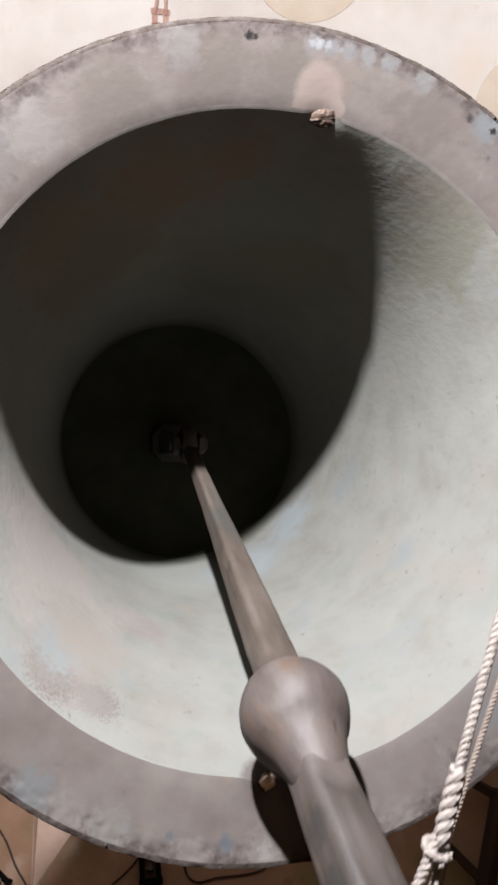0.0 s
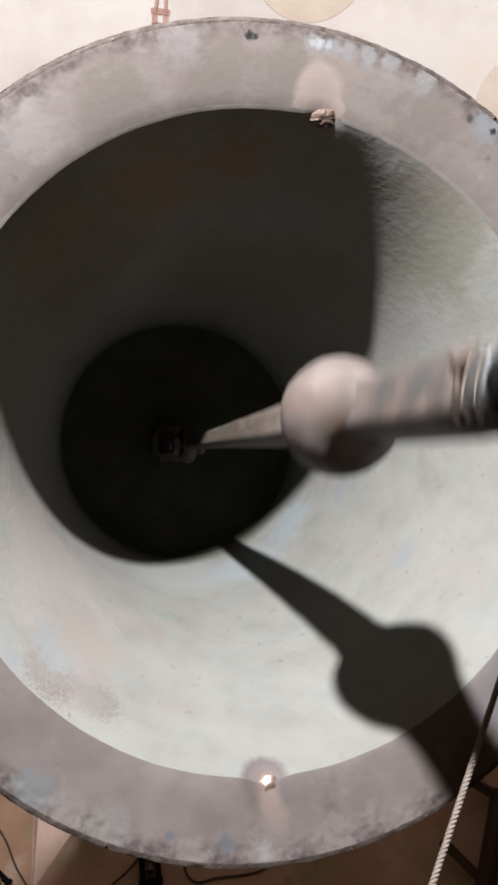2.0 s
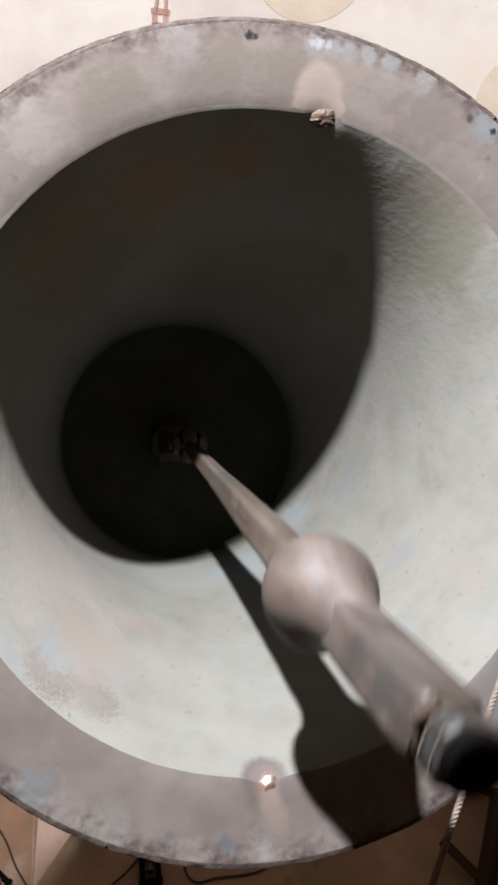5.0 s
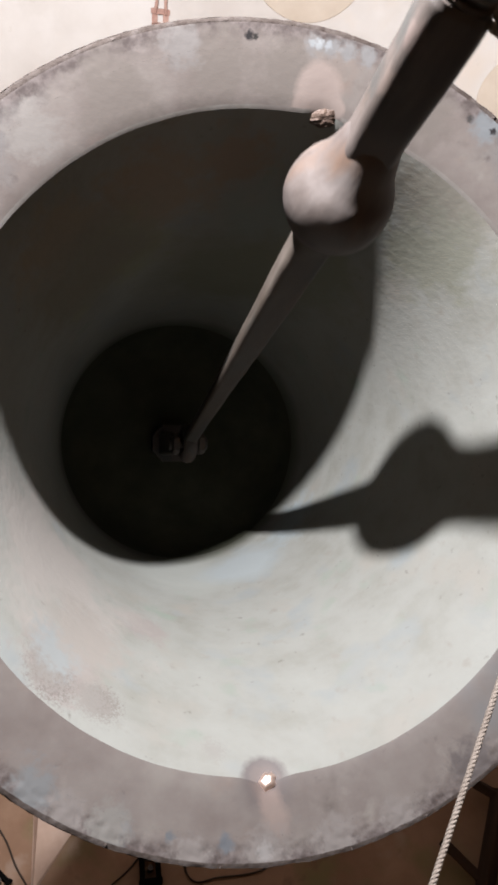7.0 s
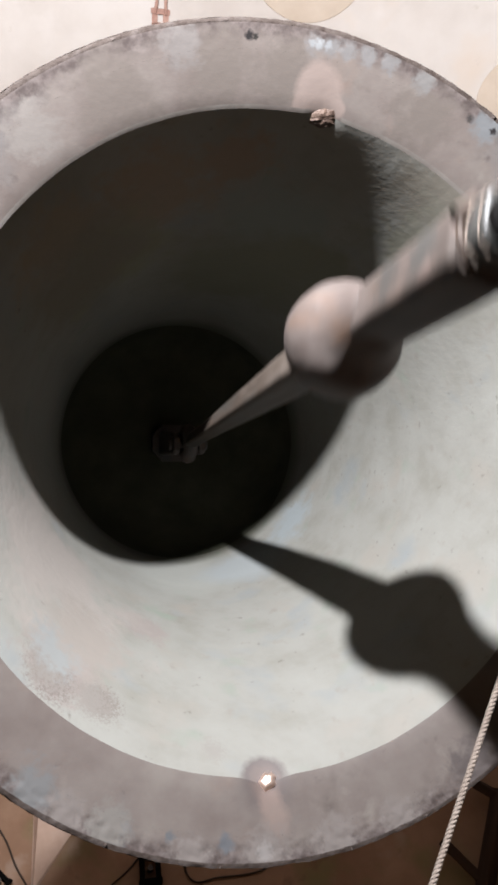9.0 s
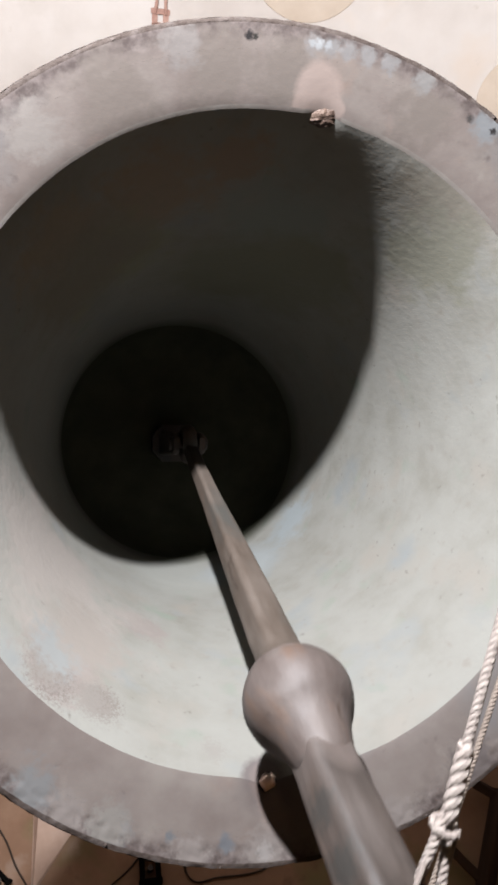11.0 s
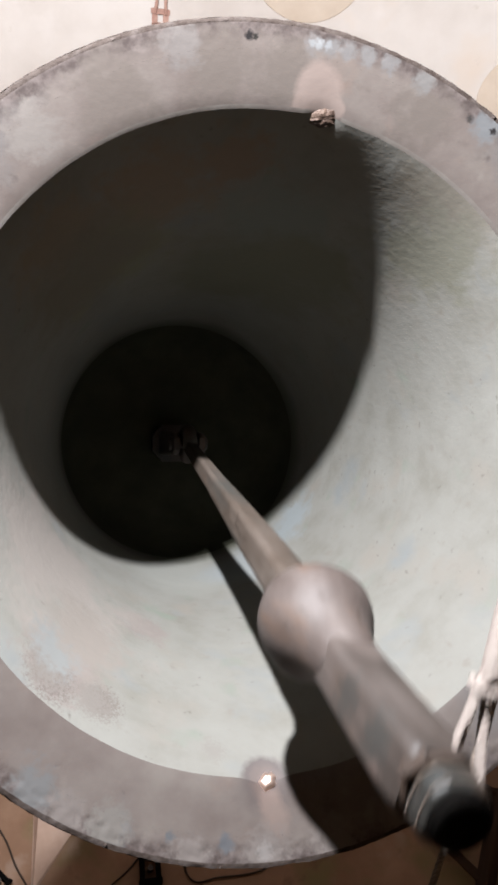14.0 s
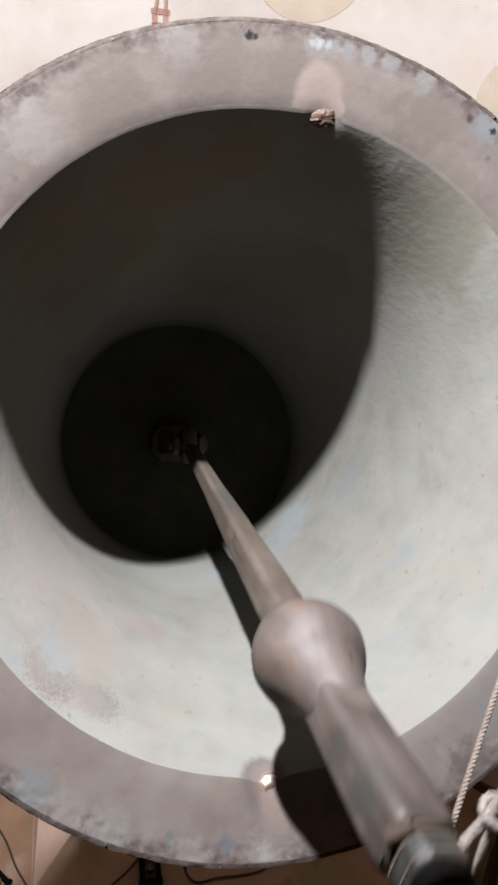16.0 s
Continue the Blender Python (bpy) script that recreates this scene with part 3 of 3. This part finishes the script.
def wedge():
    """A plastered spur that stands out of the dome and runs down to a point, placed to fit the camera's view."""
    bm = bmesh.new()
    a, b, c = (dome_pose(x, y).translation for x, y in ((0.79, -3.22), (0.40, -3.50), (0.815, -3.88)))
    ridge = dome_pose(0.76, -3.25, 0, 0.17).translation
    foot = dome_pose(0.80, -3.84, 0, 0.03).translation
    va, vb, vc, vr, vf = (bm.verts.new(p) for p in (a, b, c, ridge, foot))
    for f in ((va, vr, vf, vc), (vr, vb, vc, vf), (va, vb, vr), (va, vc, vb)):
        bm.faces.new(f)
    tagged(part("plaster_spur", bm, SPUR_LIT, smooth=False), "plaster spur on the brown dome, painted pale as if lit", "moulding")


wedge()


# ---- the clapper ----
def clapper():
    top = empty("clapper", pose(*PIVOT))
    tagged(top, "heavy forged iron bell clapper with round ball and thick tail", "clapper")
    eye = [(0, 0.062 * math.cos(a), -0.005 + 0.066 * math.sin(a)) for a in [radians(15 * k) for k in range(24)]]
    part("eye", sweep(eye, 0.036, 10, closed=True), IRON, top, "thick forged eye")

    def forged(sections, amp, seed):
        """Hammer marks: every point is pushed in or out a little."""
        out = []
        for sec in sections:
            ring = []
            for x, y, z in sec:
                k = 1 + amp * (noise.noise(Vector((x * 14, y * 14, z * 7 + seed))) + 0.5 * noise.noise(Vector((x * 40, y * 40, z * 22 + seed)))) / max(0.03, math.hypot(x, y))
                ring.append((x * k, y * k, z))
            out.append(ring)
        return out

    def steps(keys, n):
        """Evenly spread rows between keyed rows of numbers."""
        rows = []
        for p, q in zip(keys, keys[1:]):
            rows += [tuple(u + (v - u) * k / n for u, v in zip(p, q)) for k in range(n)]
        return rows + [keys[-1]]
    keys = [(0.04, 0.058, -0.06, 1.0), (0.04, 0.062, -0.35, 1.0), (0.04, 0.071, -0.62, 1.0), (0.05, 0.086, -0.92, 1.0), (0.05, 0.100, -1.20, 1.0), (0.055, 0.110, -1.42, 0.96),
            (0.058, 0.114, -1.52, 0.9), (0.062, 0.116, -1.58, 0.75), (0.068, 0.118, -1.62, 0.55), (0.079, 0.118, -1.65, 0.3), (0.093, 0.118, -1.68, 0.1), (0.108, 0.118, -1.705, 0.0)]
    part("shaft", loft(forged([square_blend(r, side, z, t) for r, side, z, t in steps(keys, 4)], 0.0022, 2.0)), SHAFT, top, "square forged shaft, tapering upward", sharp=30)

    def lumpy(r, z, a, i):
        x, y = r * math.cos(a), r * math.sin(a)
        return r + 0.0045 * noise.noise(Vector((x * 9, y * 9, z * 9))) + 0.0012 * noise.noise(Vector((x * 34, y * 34, z * 34))), z
    ball = [(0.149 * math.sin(radians(a)), -1.8 + 0.15 * math.cos(radians(a))) for a in range(0, 125, 4)]
    ball[0] = (0, -1.65)
    ball += [(0.1160, -1.8945), (0.1085, -1.907), (0.1005, -1.923), (0.0930, -1.942), (0.0870, -1.963), (0.0820, -1.985), (0.0765, -2.006), (0.0660, -2.028), (0, -2.033)]
    part("ball", lathe(ball, 96, warp=lumpy), IRON, top, "worn smooth round striking ball")
    keys = [(0.072, 0.132, -1.95, 0.3), (0.076, 0.132, -1.98, 0.6), (0.076, 0.132, -2.01, 0.8), (0.07, 0.133, -2.05, 0.88), (0.07, 0.136, -2.15, 0.88), (0.07, 0.142, -2.34, 0.88), (0.07, 0.140, -2.38, 0.88), (0.07, 0.128, -2.395, 0.88)]
    tail_bm = loft(forged([square_blend(r, side, z, t) for r, side, z, t in steps(keys, 4)], 0.0022, 9.0))
    part("tail", tail_bm, TAIL, top, "thick square tail bar with worn corners", sharp=30)
    part("neck", loft([bar_section(0.10, 0.10, -2.385, 0.3), bar_section(0.10, 0.10, -2.43, 0.3)]), BLACK, top, "dark recessed neck")
    sleeve = part("sleeve", loft([square_blend(0.062, side, z, 0.8, c=0.2) for side, z in ((0.108, -2.410), (0.118, -2.413), (0.123, -2.42), (0.124, -2.462), (0.119, -2.470), (0.106, -2.473))]), TAPE, top, "grey-brown taped sleeve", sharp=50)
    for z in (-2.424, -2.458):
        ring = square_blend(0.0655, 0.1275, z, 0.8, c=0.2)
        part("binding_cord", sweep(ring, 0.0014, 6, closed=True), HEMP, sleeve, "thin white binding cord")
    part("end_cap", lathe([(0, -2.470), (0.050, -2.470), (0.058, -2.474), (0.059, -2.486), (0.053, -2.494), (0.044, -2.496), (0.040, -2.488), (0, -2.486)], 40), BLACK, top, "black rubber end cap")
    strap = [(0.061 * math.cos(a), 0.061 * math.sin(a), -2.402 + 0.004 * math.sin(2 * a)) for a in [radians(15 * k) for k in range(24)]]
    buckle = part("strap", sweep(strap, 0.009, 8, closed=True), LEATHER, top, "brown leather strap")
    part("strap_knot", loft(forged([square_blend(0.016, 0.03, z, 0.3) for z in (-0.024, -0.012, 0.0, 0.012, 0.024)], 0.003, 4.0)), LEATHER, buckle, "lumpy strap knot").matrix_basis = pose(0.045, 0.052, -2.402, 80, 20, 50)
    return top


THE_CLAPPER = clapper()


# ---- ropes ----
def pull_rope():
    """Lies along its own +x, from the clapper's end to past an aim point out of view."""
    top = empty("pull_rope")
    tagged(top, "thick white laid pull rope spliced to the clapper's end", "rope")
    part("line", rope_mesh([(0.27, 0, 0), (3.4, 0, 0)], 0.0108, 0.046), ROPE, top)
    part("splice", rope_mesh([(0.175, 0.005, 0), (0.21, 0.002, 0), (0.29, 0, 0), (0.325, 0, 0)], 0.0185, 0.075), ROPE, top, "fat back-spliced section")
    for side in (1, -1):
        loop = [(0.19, 0.007 * side, 0.0), (0.14, 0.016 * side, 0.004 * side), (0.07, 0.024 * side, 0.0), (0.0, 0.034 * side, -0.01), (-0.05, 0.041 * side, -0.03)]
        part("eye_loop", rope_mesh(loop, 0.0112, 0.046), ROPE, top)
    knot = [(0.165 + 0.008 * math.cos(a), 0.026 * math.sin(a), 0.022 * math.cos(a)) for a in [radians(15 * k) for k in range(25)]]
    part("knot", rope_mesh(knot, 0.0085, 0.036), ROPE, top)
    tail = [(0.165, 0.024, 0.0), (0.13, 0.034, 0.012), (0.085, 0.040, 0.018)]
    part("rope_end", rope_mesh(tail, 0.0095, 0.046), ROPE, top)
    part("whipping", rope_mesh([(0.10, -0.030, -0.01), (0.03, -0.045, -0.02), (-0.03, -0.052, -0.03)], 0.006, 0.024), ROPE, top, "thin hanging cord end")
    return top


THE_ROPE = pull_rope()


def stay_line():
    a, b = Vector(STAY_A), Vector(STAY_B)
    d = (a - b).normalized()
    tagged(part("stay_line", rope_mesh([b - d * 4.2, a + d * 4.6], 0.0082, 0.034), HEMP), "thin tan laid rope stretched across below the bell", "rope")


STAY_A, STAY_B = (-0.456, -0.623, MOUTH + -0.250), (-0.208, -1.036, MOUTH + -0.350)
stay_line()


# ---- what moves ----
def hang(a, b):
    return pose(*PIVOT, rx=a) @ pose(0, 0, 0, 0, -b, 0)


def motions():
    swing = (
        -23.2, -22.0, -21.1, -18.2, -14.3, -10.4, -4.8, 0.6, 5.9, 11.1, 15.2, 19.1, 21.6, 22.9, 23.0, 22.6, 20.5, 16.8, 12.3, 7.4, 2.5, -2.8, -8.2,
        -12.7, -16.7, -20.1, -22.1, -23.1, -22.7, -21.3, -18.6, -14.9, -10.7, -5.6, 0.0, 5.3, 10.3, 14.6, 18.5, 21.4, 22.7, 22.9, 22.7, 20.9, 17.5, 13.2,
        8.4, 3.5, -1.7, -7.2, -11.7, -15.9, -19.5, -21.7, -22.9, -22.8, -21.6, -19.2, -15.6, -11.5, -6.7, -1.1, 4.2, 9.3, 14.9, 19.4, 22.2, 23.1, 23.4,
        23.1, 21.9, 19.1, 14.6, 10.0, 4.8, -0.6, -6.1, -11.2, -15.6, -19.5, -22.1, -23.1, -23.6, -22.7, -20.4, -16.9, -12.0, -7.3, -2.3, 3.4, 8.7, 13.4,
        17.8, 20.9, 22.4, 22.9, 22.7, 21.2, 17.8, 13.6, 8.8, 4.0, -1.2, -6.7, -11.2, -15.6, -19.0, -21.4, -22.8, -22.9, -21.8, -19.5, -16.1, -12.3, -8.1,
        -2.6, 3.0, 8.2, 12.7, 16.9, 20.4, 22.2, 22.9, 22.9, 22.2, 20.0, 16.4, 11.9, 7.0, 2.0, -3.7, -8.7, -13.3, -17.5, -20.6, -22.5, -22.6, -22.1,
        -21.1, -18.2, -14.2, -9.8, -4.3, 1.3, 6.5, 11.4, 15.6, 19.4, 22.2, 23.1, 23.2, 22.9, 21.2, 17.9, 13.6, 8.8, 3.4, -3.1, -8.8, -13.7, -17.4)
    TAUT, SLACK = Vector((-0.530, 0.653, MOUTH + -0.600)), Vector((-0.079, -0.384, MOUTH + -1.100))   # rope's aim points, pulling and letting go, placed to fit the camera's view
    rows, pulls = [], []
    for i, a in enumerate(swing):
        m = hang(a, -1.10 - 0.0820 * a)
        rows.append((i / 10, m))
        speed = (swing[min(i + 1, 160)] - swing[max(i - 1, 0)]) / (0.2 if 0 < i < 160 else 0.1)
        slack = min(1.0, max(0.0, -speed / 45))
        end = m @ Vector((-0.08, 0.04, -2.365)).lerp(Vector((-0.085, 0.0, -2.44)), slack)
        turn = (TAUT.lerp(SLACK, slack) - end).to_track_quat("X", "Z").to_matrix().to_4x4()
        pulls.append((i / 10, Matrix.Translation(end) @ turn @ pose(-0.05, 0, 0)))
    walk(THE_CLAPPER, rows)
    walk(THE_ROPE, pulls)


motions()
